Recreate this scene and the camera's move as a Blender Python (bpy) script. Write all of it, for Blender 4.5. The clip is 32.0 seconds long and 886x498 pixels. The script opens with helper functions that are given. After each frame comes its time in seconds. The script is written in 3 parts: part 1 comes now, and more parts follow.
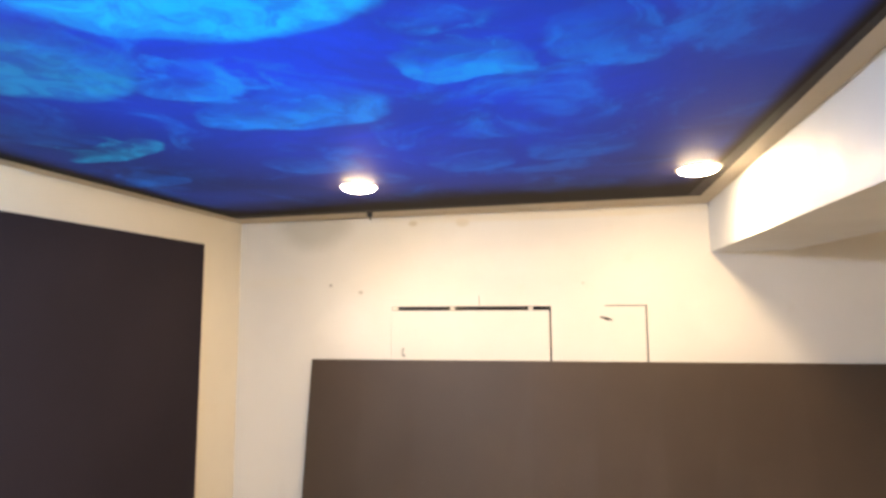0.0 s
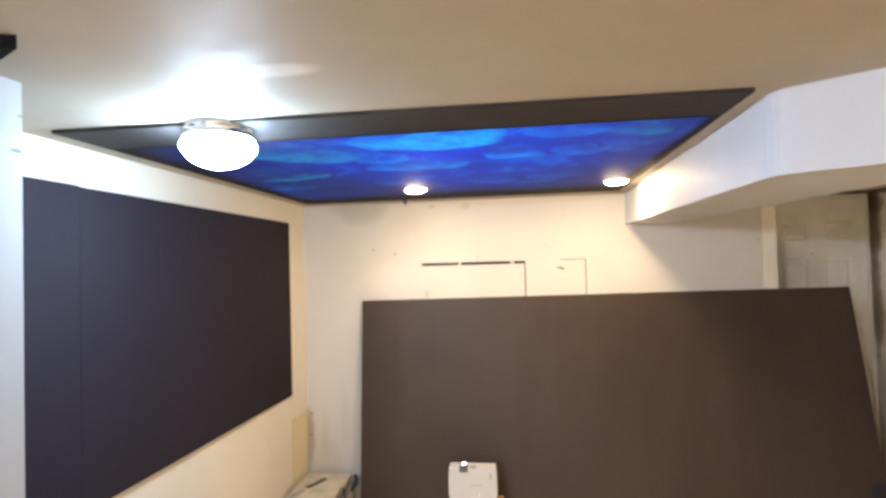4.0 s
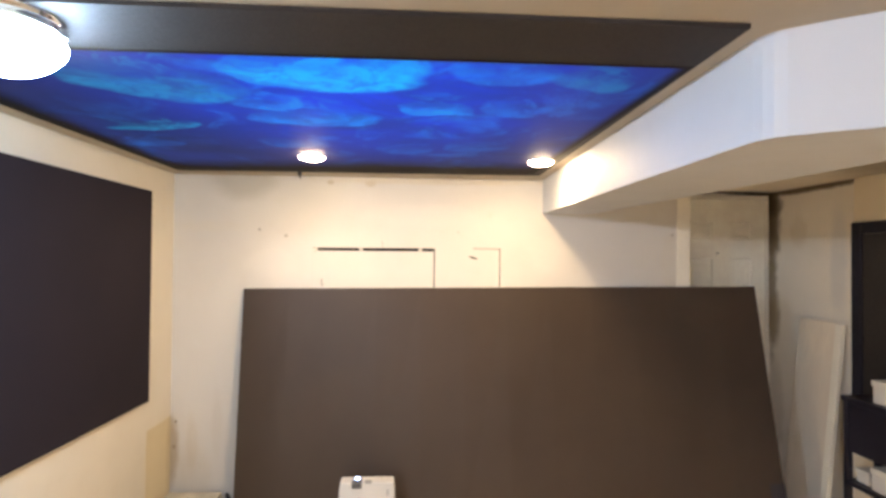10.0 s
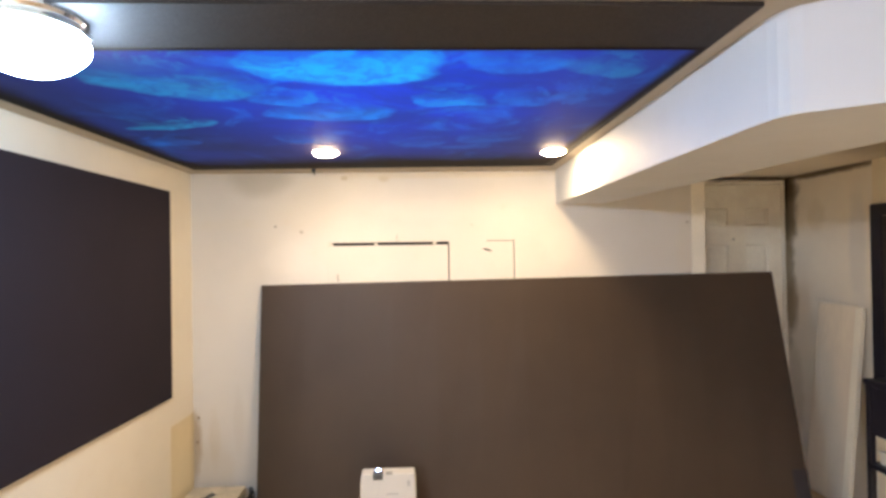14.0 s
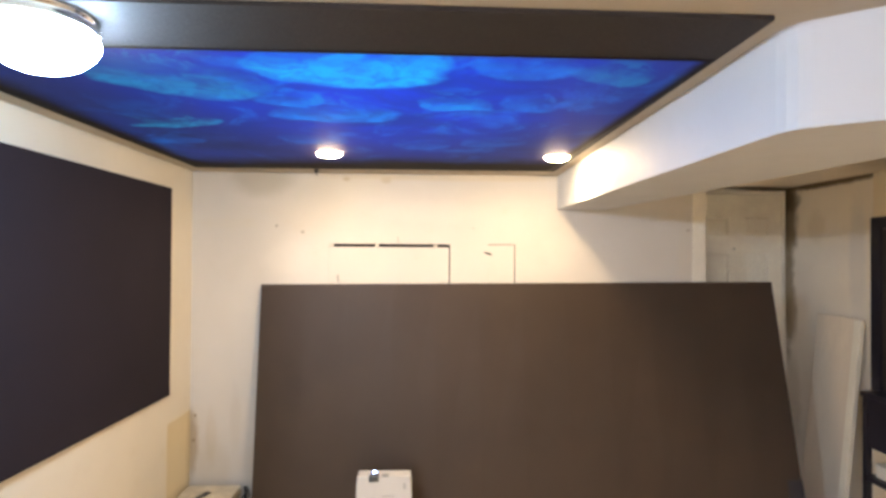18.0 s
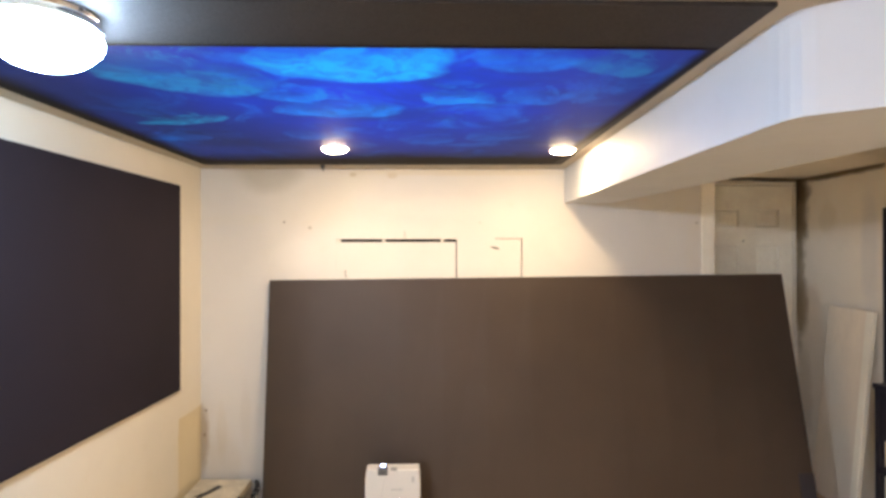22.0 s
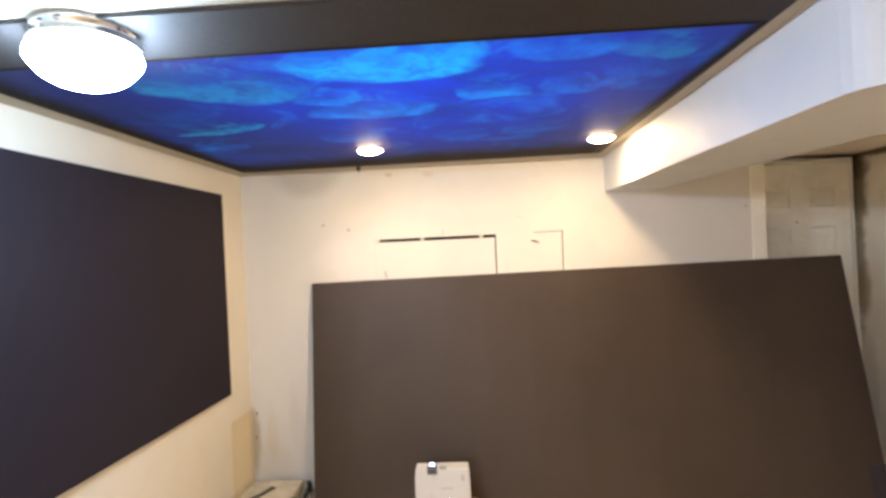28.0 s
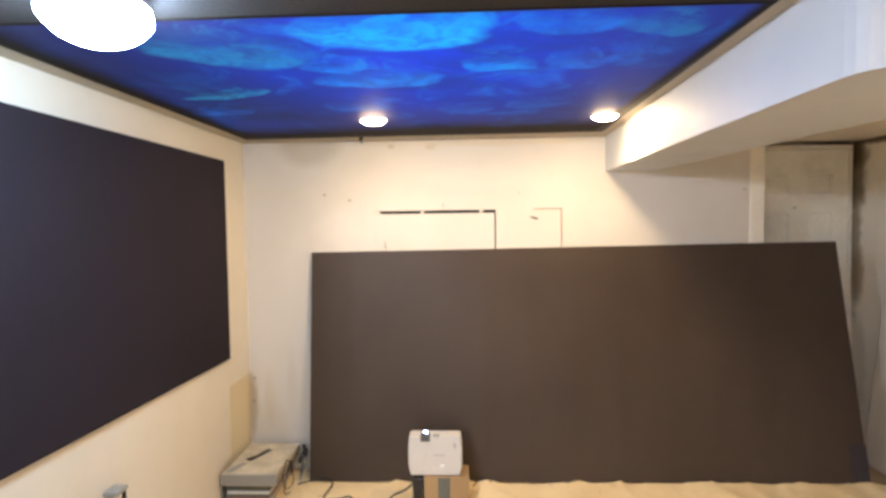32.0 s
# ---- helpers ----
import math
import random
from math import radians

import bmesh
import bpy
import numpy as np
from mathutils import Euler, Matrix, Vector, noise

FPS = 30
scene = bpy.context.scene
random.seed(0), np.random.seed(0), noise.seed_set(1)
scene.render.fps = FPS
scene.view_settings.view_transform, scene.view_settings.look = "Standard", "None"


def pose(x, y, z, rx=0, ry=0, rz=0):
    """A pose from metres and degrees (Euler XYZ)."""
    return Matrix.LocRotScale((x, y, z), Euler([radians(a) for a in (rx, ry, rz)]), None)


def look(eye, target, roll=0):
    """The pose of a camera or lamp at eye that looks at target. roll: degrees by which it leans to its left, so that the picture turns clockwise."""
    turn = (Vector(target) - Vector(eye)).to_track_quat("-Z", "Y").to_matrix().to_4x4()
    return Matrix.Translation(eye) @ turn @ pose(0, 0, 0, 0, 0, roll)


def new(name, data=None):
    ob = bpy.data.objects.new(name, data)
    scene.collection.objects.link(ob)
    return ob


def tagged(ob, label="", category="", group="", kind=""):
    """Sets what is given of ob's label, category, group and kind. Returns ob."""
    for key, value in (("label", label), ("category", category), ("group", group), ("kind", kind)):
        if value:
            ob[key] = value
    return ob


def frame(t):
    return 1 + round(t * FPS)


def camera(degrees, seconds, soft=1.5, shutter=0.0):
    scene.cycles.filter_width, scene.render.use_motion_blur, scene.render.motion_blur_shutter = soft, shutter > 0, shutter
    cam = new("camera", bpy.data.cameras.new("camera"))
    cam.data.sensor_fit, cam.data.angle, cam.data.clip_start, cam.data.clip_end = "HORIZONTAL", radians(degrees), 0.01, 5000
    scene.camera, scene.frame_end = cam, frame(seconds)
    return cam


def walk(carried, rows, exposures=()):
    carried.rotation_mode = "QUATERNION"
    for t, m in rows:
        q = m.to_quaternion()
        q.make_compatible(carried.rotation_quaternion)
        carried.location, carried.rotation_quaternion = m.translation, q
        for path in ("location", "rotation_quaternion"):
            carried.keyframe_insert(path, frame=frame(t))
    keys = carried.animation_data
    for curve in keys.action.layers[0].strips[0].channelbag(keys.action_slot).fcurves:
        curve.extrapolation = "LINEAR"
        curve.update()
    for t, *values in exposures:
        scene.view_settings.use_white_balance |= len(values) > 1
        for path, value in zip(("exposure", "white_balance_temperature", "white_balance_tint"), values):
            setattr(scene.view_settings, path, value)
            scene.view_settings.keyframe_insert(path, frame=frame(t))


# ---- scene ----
cam = camera(78.1, 32.0, soft=3.1)
PATH = [
    (0, (0.65, -2.773, 1.823), (0.192, -0.837, 2.029), -0.3),
    (0.5, (0.676, -3.121, 1.817), (0.315, -1.165, 2.019), 0.8),
    (1, (0.679, -3.391, 1.800), (0.292, -1.436, 1.969), 0.95),
    (1.5, (0.597, -3.653, 1.826), (0.269, -1.687, 1.991), 1.0),
    (2, (0.595, -3.834, 1.822), (0.292, -1.862, 1.962), 1.1),
    (2.5, (0.61, -4.006, 1.803), (0.369, -2.021, 1.863), -0.3),
    (3, (0.514, -4.121, 1.824), (0.281, -2.136, 1.88), -1.5),
    (3.5, (0.425, -4.196, 1.819), (0.173, -2.212, 1.869), -1.6),
    (5.5, (0.43, -4.19, 1.823), (0.252, -2.199, 1.879), -1.4),
    (6, (0.431, -4.172, 1.819), (0.276, -2.179, 1.879), -1.8),
    (6.5, (0.499, -4.1, 1.796), (0.404, -2.103, 1.795), -3.1),
    (7, (0.546, -3.975, 1.753), (0.374, -1.983, 1.729), -2.8),
    (7.5, (0.425, -3.817, 1.765), (0.471, -1.818, 1.777), -2.8),
    (8, (0.407, -3.734, 1.753), (0.499, -1.736, 1.783), -1.3),
    (8.5, (0.4, -3.69, 1.757), (0.475, -1.691, 1.775), -0.2),
    (9, (0.369, -3.713, 1.76), (0.341, -1.713, 1.786), -1.5),
    (9.5, (0.373, -3.728, 1.763), (0.442, -1.729, 1.792), -0.6),
    (10, (0.37, -3.73, 1.761), (0.491, -1.734, 1.79), 0.5),
    (10.5, (0.364, -3.72, 1.761), (0.493, -1.724, 1.796), 0.4),
    (11, (0.357, -3.71, 1.753), (0.492, -1.715, 1.794), 1.9),
    (11.5, (0.365, -3.703, 1.722), (0.508, -1.709, 1.707), 0.5),
    (12, (0.35, -3.739, 1.751), (0.439, -1.741, 1.754), -2.0),
    (12.5, (0.317, -3.749, 1.748), (0.413, -1.751, 1.759), -0.9),
    (13, (0.327, -3.741, 1.748), (0.435, -1.744, 1.768), -0.9),
    (13.5, (0.327, -3.745, 1.739), (0.439, -1.748, 1.763), 0.1),
    (14, (0.352, -3.747, 1.736), (0.43, -1.749, 1.752), -0.9),
    (14.5, (0.347, -3.743, 1.739), (0.428, -1.745, 1.753), -0.8),
    (16.5, (0.345, -3.749, 1.738), (0.426, -1.751, 1.7704), -1.1),
    (17, (0.343, -3.745, 1.733), (0.425, -1.747, 1.7674), -1.2),
    (17.5, (0.334, -3.745, 1.744), (0.415, -1.747, 1.764), 0.0),
    (18, (0.335, -3.746, 1.747), (0.419, -1.748, 1.768), 0.4),
    (18.5, (0.33, -3.743, 1.744), (0.431, -1.746, 1.765), 0.7),
    (19, (0.336, -3.736, 1.743), (0.453, -1.739, 1.762), 0.1),
    (19.5, (0.321, -3.744, 1.745), (0.367, -1.745, 1.759), -0.5),
    (20, (0.35, -3.76, 1.744), (0.398, -1.761, 1.764), -0.9),
    (20.5, (0.359, -3.758, 1.745), (0.411, -1.759, 1.764), -0.8),
    (21, (0.351, -3.756, 1.744), (0.402, -1.756, 1.76), -0.5),
    (21.5, (0.347, -3.752, 1.735), (0.398, -1.752, 1.75), 0.2),
    (22, (0.354, -3.75, 1.738), (0.403, -1.75, 1.744), -0.1),
    (22.5, (0.34, -3.751, 1.744), (0.371, -1.751, 1.736), -0.9),
    (23, (0.341, -3.756, 1.738), (0.37, -1.756, 1.727), -0.9),
    (23.5, (0.345, -3.756, 1.739), (0.369, -1.757, 1.722), -0.5),
    (24, (0.34, -3.756, 1.733), (0.358, -1.757, 1.712), -0.2),
    (24.5, (0.336, -3.753, 1.73), (0.353, -1.754, 1.7), 0.4),
    (26.5, (0.321, -3.741, 1.734), (0.335, -1.742, 1.667), 0.7),
    (27, (0.347, -3.743, 1.738), (0.354, -1.744, 1.669), -1.0),
    (27.5, (0.351, -3.724, 1.75), (0.334, -1.724, 1.759), -2.1),
    (28, (0.339, -3.721, 1.747), (0.253, -1.723, 1.74), -2.7),
    (28.5, (0.318, -3.743, 1.729), (0.223, -1.745, 1.718), -2.4),
    (29, (0.31, -3.739, 1.731), (0.223, -1.741, 1.708), -1.9),
    (29.5, (0.3, -3.743, 1.733), (0.218, -1.745, 1.692), 0.0),
    (30, (0.311, -3.744, 1.729), (0.225, -1.747, 1.68), -0.8),
    (30.5, (0.316, -3.747, 1.725), (0.225, -1.75, 1.668), -0.4),
    (31, (0.331, -3.749, 1.727), (0.244, -1.752, 1.656), -1.2),
    (31.5, (0.331, -3.747, 1.724), (0.245, -1.75, 1.641), -1.4),
    (32, (0.330, -3.754, 1.725), (0.249, -1.758, 1.633), -0.8),
]

walk(cam, [(t, look(eye, target, roll)) for t, eye, target, roll in PATH], [(0.0, -0.22), (0.7, -0.26), (2.0, -0.30), (32.0, -0.28)])

# ---- world and exposure: a closed basement room, lit by its lamps, one of them added out of view ----
world = bpy.data.worlds.new("world")
world.use_nodes = True
world.node_tree.nodes["Background"].inputs[0].default_value = (0.02, 0.02, 0.025, 1)
world.node_tree.nodes["Background"].inputs[1].default_value = 0.2
scene.world = world

DOME_POWER = 280.0
FILL_POWER = 980.0
SPOT_POWER = 570.0
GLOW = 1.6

# sizes of the room
CEIL = 2.30
LEFT = -1.20
RIGHT = 3.30
REAR = -6.6


# ---- materials ----
class Nodes:
    """Short hand for building one node material."""

    def __init__(self, name):
        self.mat = bpy.data.materials.new(name)
        self.mat.use_nodes = True
        self.tree = self.mat.node_tree
        self.bsdf = self.tree.nodes["Principled BSDF"]
        self.coord = self.add("ShaderNodeTexCoord").outputs["Object"]

    def add(self, kind):
        return self.tree.nodes.new(kind)

    def link(self, a, b):
        self.tree.links.new(a, b)

    def put(self, socket, value):
        if hasattr(value, "links"):
            self.link(value, socket)
        elif isinstance(value, (tuple, list)) and len(value) == 3 and socket.type == "RGBA":
            socket.default_value = (*value, 1)
        else:
            socket.default_value = value

    def noise(self, scale, detail=3.0, rough=0.55, distort=0.0, at=None):
        n = self.add("ShaderNodeTexNoise")
        n.inputs["Scale"].default_value = scale
        n.inputs["Detail"].default_value = detail
        n.inputs["Roughness"].default_value = rough
        n.inputs["Distortion"].default_value = distort
        self.link(at or self.coord, n.inputs["Vector"])
        return n.outputs["Fac"]

    def mapped(self, loc=(0, 0, 0), scale=(1, 1, 1), rot=(0, 0, 0), at=None):
        m = self.add("ShaderNodeMapping")
        m.vector_type = "TEXTURE"
        m.inputs["Location"].default_value = loc
        m.inputs["Scale"].default_value = scale
        m.inputs["Rotation"].default_value = rot
        self.link(at or self.coord, m.inputs["Vector"])
        return m.outputs["Vector"]

    def math(self, op, a, b=0.0, c=0.0):
        m = self.add("ShaderNodeMath")
        m.operation = op
        for s, v in zip(m.inputs, (a, b, c)):
            self.put(s, v)
        return m.outputs[0]

    def ramp(self, fac, low, high, a=0.0, b=1.0):
        r = self.add("ShaderNodeMapRange")
        r.interpolation_type = "SMOOTHSTEP"
        self.put(r.inputs["Value"], fac)
        r.inputs["From Min"].default_value, r.inputs["From Max"].default_value = low, high
        r.inputs["To Min"].default_value, r.inputs["To Max"].default_value = a, b
        return r.outputs["Result"]

    def mix(self, fac, a, b, mode="MIX"):
        m = self.add("ShaderNodeMix")
        m.data_type, m.blend_type = "RGBA", mode
        self.put(m.inputs[0], fac)
        self.put(m.inputs[6], a)
        self.put(m.inputs[7], b)
        return m.outputs[2]

    def length(self, v):
        n = self.add("ShaderNodeVectorMath")
        n.operation = "LENGTH"
        self.link(v, n.inputs[0])
        return n.outputs["Value"]

    def bump(self, height, strength, distance=0.01):
        b = self.add("ShaderNodeBump")
        b.inputs["Strength"].default_value = strength
        b.inputs["Distance"].default_value = distance
        self.put(b.inputs["Height"], height)
        self.link(b.outputs[0], self.bsdf.inputs["Normal"])

    def blob(self, centre, radii, edge=0.35, ragged=0.0, scale=8.0, rot=(0, 0, 0)):
        """A soft-edged patch round centre: 1 inside, 0 outside."""
        d = self.length(self.mapped(centre, radii, rot))
        if ragged:
            d = self.math("ADD", d, self.math("MULTIPLY", self.math("SUBTRACT", self.noise(scale, 8.0, 0.68), 0.5), ragged))
        return self.ramp(d, 1.0, 1.0 - edge)

    def done(self, colour, rough=0.6, metal=0.0, spec=0.5):
        self.put(self.bsdf.inputs["Base Color"], colour)
        self.put(self.bsdf.inputs["Roughness"], rough)
        self.put(self.bsdf.inputs["Metallic"], metal)
        self.bsdf.inputs["Specular IOR Level"].default_value = spec
        return self.mat


def surface(name, colour, rough=0.6, metal=0.0, vary=0.12, big=2.5, fine=60.0, bump=0.15, distance=0.002, spec=0.5, grain=(1, 1, 1)):
    """A worn surface: broad variation, fine grain and relief."""
    n = Nodes(name)
    at = n.mapped(scale=grain)
    broad = n.noise(big, 4.0, at=at)
    small = n.noise(fine, 3.0, at=at)
    dark = tuple(c * (1 - vary) for c in colour)
    lite = tuple(min(1, c * (1 + vary)) for c in colour)
    c = n.mix(n.ramp(broad, 0.3, 0.7), dark, lite)
    c = n.mix(n.ramp(small, 0.35, 0.65, 0.0, 0.35), c, dark)
    if bump:
        n.bump(n.math("ADD", small, n.math("MULTIPLY", broad, 0.5)), bump, distance)
    return n.done(c, n.ramp(small, 0.2, 0.8, max(0.02, rough - 0.08), min(1, rough + 0.08)), metal, spec)


PAINT = (0.715, 0.675, 0.62)


def painted_wall(name, stains_and_light=(), colour=PAINT, rough=0.55, relief=0.25, patches=(), spec=0.3):
    """Rolled emulsion on plaster; each soft stain or painted-light patch: centre, radii, colour, strength, raggedness.
    """
    n = Nodes(name)
    broad = n.noise(1.3, 5.0)
    mid = n.noise(9.0, 4.0)
    fine = n.noise(140.0, 2.0)
    c = n.mix(n.ramp(broad, 0.3, 0.75), tuple(v * 0.92 for v in colour), colour)
    c = n.mix(n.ramp(mid, 0.55, 0.8, 0.0, 0.25), c, tuple(v * w for v, w in zip(colour, (0.88, 0.84, 0.76))))
    for centre, half, tint, strength in patches:
        off = n.mapped(centre, half)
        mag = n.add("ShaderNodeVectorMath")
        mag.operation = "ABSOLUTE"
        n.link(off, mag.inputs[0])
        axes = n.add("ShaderNodeSeparateXYZ")
        n.link(mag.outputs[0], axes.inputs[0])
        far = n.math("MAXIMUM", axes.outputs[1], axes.outputs[2])
        far = n.math("ADD", far, n.math("MULTIPLY", n.math("SUBTRACT", n.noise(11.0, 4.0), 0.5), 0.14))
        c = n.mix(n.math("MULTIPLY", n.ramp(far, 1.0, 0.95), strength), c, tint)
    for centre, radii, tint, strength, ragged in stains_and_light:
        c = n.mix(n.math("MULTIPLY", n.blob(centre, radii, 0.6, ragged), strength), c, tint)
    n.bump(n.math("ADD", n.math("MULTIPLY", fine, 0.4), n.math("MULTIPLY", mid, 1.0)), relief, 0.002)
    return n.done(c, n.ramp(mid, 0.2, 0.8, rough - 0.1, rough + 0.1), 0.0, spec)


m_back = painted_wall("back_wall_paint", [
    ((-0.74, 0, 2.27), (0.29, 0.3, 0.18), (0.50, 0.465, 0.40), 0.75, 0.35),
    ((-0.463, 0, 1.895), (0.018, 0.1, 0.014), (0.40, 0.36, 0.30), 0.8, 0.3),
    ((-0.638, 0, 1.935), (0.012, 0.1, 0.010), (0.25, 0.22, 0.20), 0.8, 0.3),
    ((2.209, 0, 1.928), (0.018, 0.1, 0.012), (0.35, 0.30, 0.25), 0.8, 0.3),
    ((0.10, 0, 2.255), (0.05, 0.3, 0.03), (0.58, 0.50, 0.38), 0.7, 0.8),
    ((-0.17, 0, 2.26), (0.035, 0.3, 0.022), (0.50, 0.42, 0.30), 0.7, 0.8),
    ((0.70, 0, 1.93), (0.010, 0.1, 0.008), (0.45, 0.42, 0.36), 0.7, 0.2),
    ((-1.19, 0, 0.48), (0.06, 0.3, 0.30), (0.36, 0.26, 0.14), 0.7, 1.1),
    ((-1.165, 0, 0.655), (0.012, 0.3, 0.012), (0.18, 0.11, 0.06), 0.9, 0.4),
    ((-1.175, 0, 0.49), (0.010, 0.3, 0.016), (0.20, 0.13, 0.07), 0.8, 0.4),
    ((-1.06, 0, 0.50), (0.05, 0.3, 0.26), (0.58, 0.50, 0.38), 0.5, 0.9),
    ((-0.95, 0, 1.95), (0.30, 0.3, 0.05), (0.68, 0.63, 0.54), 0.4, 0.6),
    ((-1.05, 0, 0.30), (0.16, 0.3, 0.30), (0.60, 0.52, 0.40), 0.4, 0.7),
    ((-0.92, 0, 1.05), (0.34, 0.3, 0.85), (0.74, 0.70, 0.64), 0.55, 0.5),
    ((-0.90, 0, 0.62), (0.05, 0.3, 0.30), (0.64, 0.59, 0.52), 0.5, 0.9),
    ((-0.55, 0, 1.72), (0.22, 0.3, 0.16), (0.75, 0.71, 0.65), 0.6, 0.8),
    ((0.40, 0, 2.04), (0.45, 0.3, 0.10), (0.75, 0.71, 0.65), 0.5, 0.8),
    # Long tan band along the upper edge of the wall.
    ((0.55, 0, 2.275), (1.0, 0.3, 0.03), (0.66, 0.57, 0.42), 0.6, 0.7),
    ((1.30, 0, 1.78), (0.16, 0.3, 0.20), (0.75, 0.71, 0.65), 0.5, 0.8),
    ((2.20, 0, 1.70), (0.10, 0.3, 0.35), (0.72, 0.65, 0.54), 0.4, 0.7),
])
m_left = painted_wall("left_wall_paint", [
    ((-1.2, -0.02, 0.40), (0.3, 0.05, 0.34), (0.36, 0.26, 0.13), 0.6, 0.8),
    ((-1.2, -0.28, 0.20), (0.3, 0.32, 0.06), (0.34, 0.24, 0.12), 0.5, 0.8),
    ((-1.2, -0.13, 0.34), (0.3, 0.30, 0.48), (0.78, 0.66, 0.44), 0.55, 0.6),
], colour=(0.77, 0.705, 0.59), patches=[((-1.2, -0.15, 0.36), (9.0, 0.185, 0.345), (0.64, 0.52, 0.29), 0.8)])
m_nook = painted_wall("nook_wall_paint", [
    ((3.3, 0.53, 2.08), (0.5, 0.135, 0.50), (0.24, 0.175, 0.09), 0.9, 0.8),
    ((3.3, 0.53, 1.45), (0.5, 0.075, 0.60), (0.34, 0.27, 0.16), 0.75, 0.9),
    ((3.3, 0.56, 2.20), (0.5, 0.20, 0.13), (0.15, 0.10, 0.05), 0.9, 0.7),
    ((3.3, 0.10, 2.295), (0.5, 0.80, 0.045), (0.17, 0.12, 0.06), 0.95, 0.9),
    ((3.3, 0.50, 1.30), (0.5, 0.10, 0.30), (0.40, 0.31, 0.19), 0.8, 0.9),
    ((3.3, -0.33, 1.9), (0.5, 0.05, 0.60), (0.48, 0.40, 0.27), 0.7, 0.6),
    ((3.3, 0.48, 0.60), (0.5, 0.12, 0.50), (0.62, 0.53, 0.40), 0.5, 0.8),
    ((3.3, -0.16, 1.75), (0.5, 0.10, 0.55), (0.72, 0.68, 0.62), 0.6, 0.5),
    ((3.3, 0.22, 1.98), (0.5, 0.12, 0.16), (0.80, 0.71, 0.56), 0.6, 0.8),
# Paler and warmer than PAINT: missing bounce light is put into the colour.
], colour=(0.95, 0.87, 0.74))
m_side = painted_wall("side_wall_paint", colour=(0.90, 0.78, 0.58))
m_pier = painted_wall("pier_shaded_paint", [
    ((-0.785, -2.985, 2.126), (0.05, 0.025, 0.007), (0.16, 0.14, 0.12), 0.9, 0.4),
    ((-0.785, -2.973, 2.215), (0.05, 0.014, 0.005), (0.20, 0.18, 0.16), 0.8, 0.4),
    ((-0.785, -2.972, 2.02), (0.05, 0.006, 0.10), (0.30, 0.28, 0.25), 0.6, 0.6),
# The white pier's shade is put into this mid-grey base colour.
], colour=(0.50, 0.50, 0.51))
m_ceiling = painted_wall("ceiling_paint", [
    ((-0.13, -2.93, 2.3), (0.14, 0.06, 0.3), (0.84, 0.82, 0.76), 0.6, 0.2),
    # Nook ceiling made paler: the light falling there is put into the colour.
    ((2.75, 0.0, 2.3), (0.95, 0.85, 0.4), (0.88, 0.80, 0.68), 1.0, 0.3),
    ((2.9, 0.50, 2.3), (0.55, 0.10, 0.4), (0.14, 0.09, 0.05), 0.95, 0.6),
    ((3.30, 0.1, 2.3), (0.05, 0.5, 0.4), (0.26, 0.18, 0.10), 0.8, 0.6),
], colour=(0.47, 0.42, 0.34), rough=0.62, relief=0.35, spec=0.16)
m_soffit = painted_wall("soffit_cool_lit_paint", [
    ((1.27, -0.95, 2.20), (0.2, 0.035, 0.012), (0.50, 0.46, 0.42), 0.7, 0.4),
    ((1.26, -1.02, 2.17), (0.2, 0.012, 0.02), (0.50, 0.46, 0.42), 0.6, 0.4),
# White duct; cool lamp tint and lower brightness are put into this colour.
], colour=(0.65, 0.675, 0.73))
# Door colour raised and warmed in place of bounce light in the nook.
m_door = surface("door_paint", (0.93, 0.86, 0.73), 0.5, vary=0.12, big=3.0, bump=0.25)
m_trim = surface("trim_paint", (0.88, 0.83, 0.72), 0.4, vary=0.08)
# Leaning board: warm downlight is put into a browner, lighter black.
m_board = surface("black_board", (0.059, 0.041, 0.0295), 0.48, vary=0.12, big=1.2, fine=220.0, bump=0.15, distance=0.001, spec=0.25)
# Hung boards: their dimmer, cooler light is put into a darker bluish black.
m_wall_board = surface("dim_lit_black_board", (0.026, 0.021, 0.028), 0.75, vary=0.10, big=1.2, fine=220.0, bump=0.2, distance=0.001, spec=0.09)
m_board_edge = surface("board_edge", (0.30, 0.24, 0.16), 0.8, vary=0.2)
m_border = surface("black_ceiling_board", (0.030, 0.025, 0.024), 0.7, vary=0.12, fine=200.0, spec=0.3)
m_cavity = surface("wall_cavity", (0.02, 0.016, 0.013), 0.9, vary=0.3)
m_tape = surface("filler", (0.78, 0.72, 0.62), 0.7, vary=0.1)
m_steel = surface("brushed_metal", (0.62, 0.62, 0.64), 0.25, metal=1.0, vary=0.05, fine=90.0)
m_white_plastic = surface("white_plastic", (0.66, 0.63, 0.58), 0.4, vary=0.04, bump=0.03)
m_grey_plastic = surface("grey_plastic", (0.30, 0.29, 0.27), 0.5, vary=0.1, bump=0.08)
m_window = surface("dark_lens_window", (0.09, 0.09, 0.09), 0.3, vary=0.1, bump=0.0)
m_faint = surface("pale_grey_print", (0.48, 0.46, 0.43), 0.5, vary=0.05, bump=0.0)
m_cream_plastic = surface("cream_case", (0.52, 0.46, 0.35), 0.5, vary=0.22, big=7.0, bump=0.08)
m_black_plastic = surface("black_plastic", (0.015, 0.015, 0.018), 0.4, vary=0.2)
m_dark_corner = surface("dark_corner", (0.030, 0.026, 0.034), 0.45, vary=0.2)
m_black_furniture = surface("black_lacquer", (0.014, 0.013, 0.022), 0.4, vary=0.2, big=4.0, bump=0.06)
m_matte_black = surface("matte_black_metal", (0.006, 0.006, 0.007), 0.85, vary=0.2, spec=0.1)
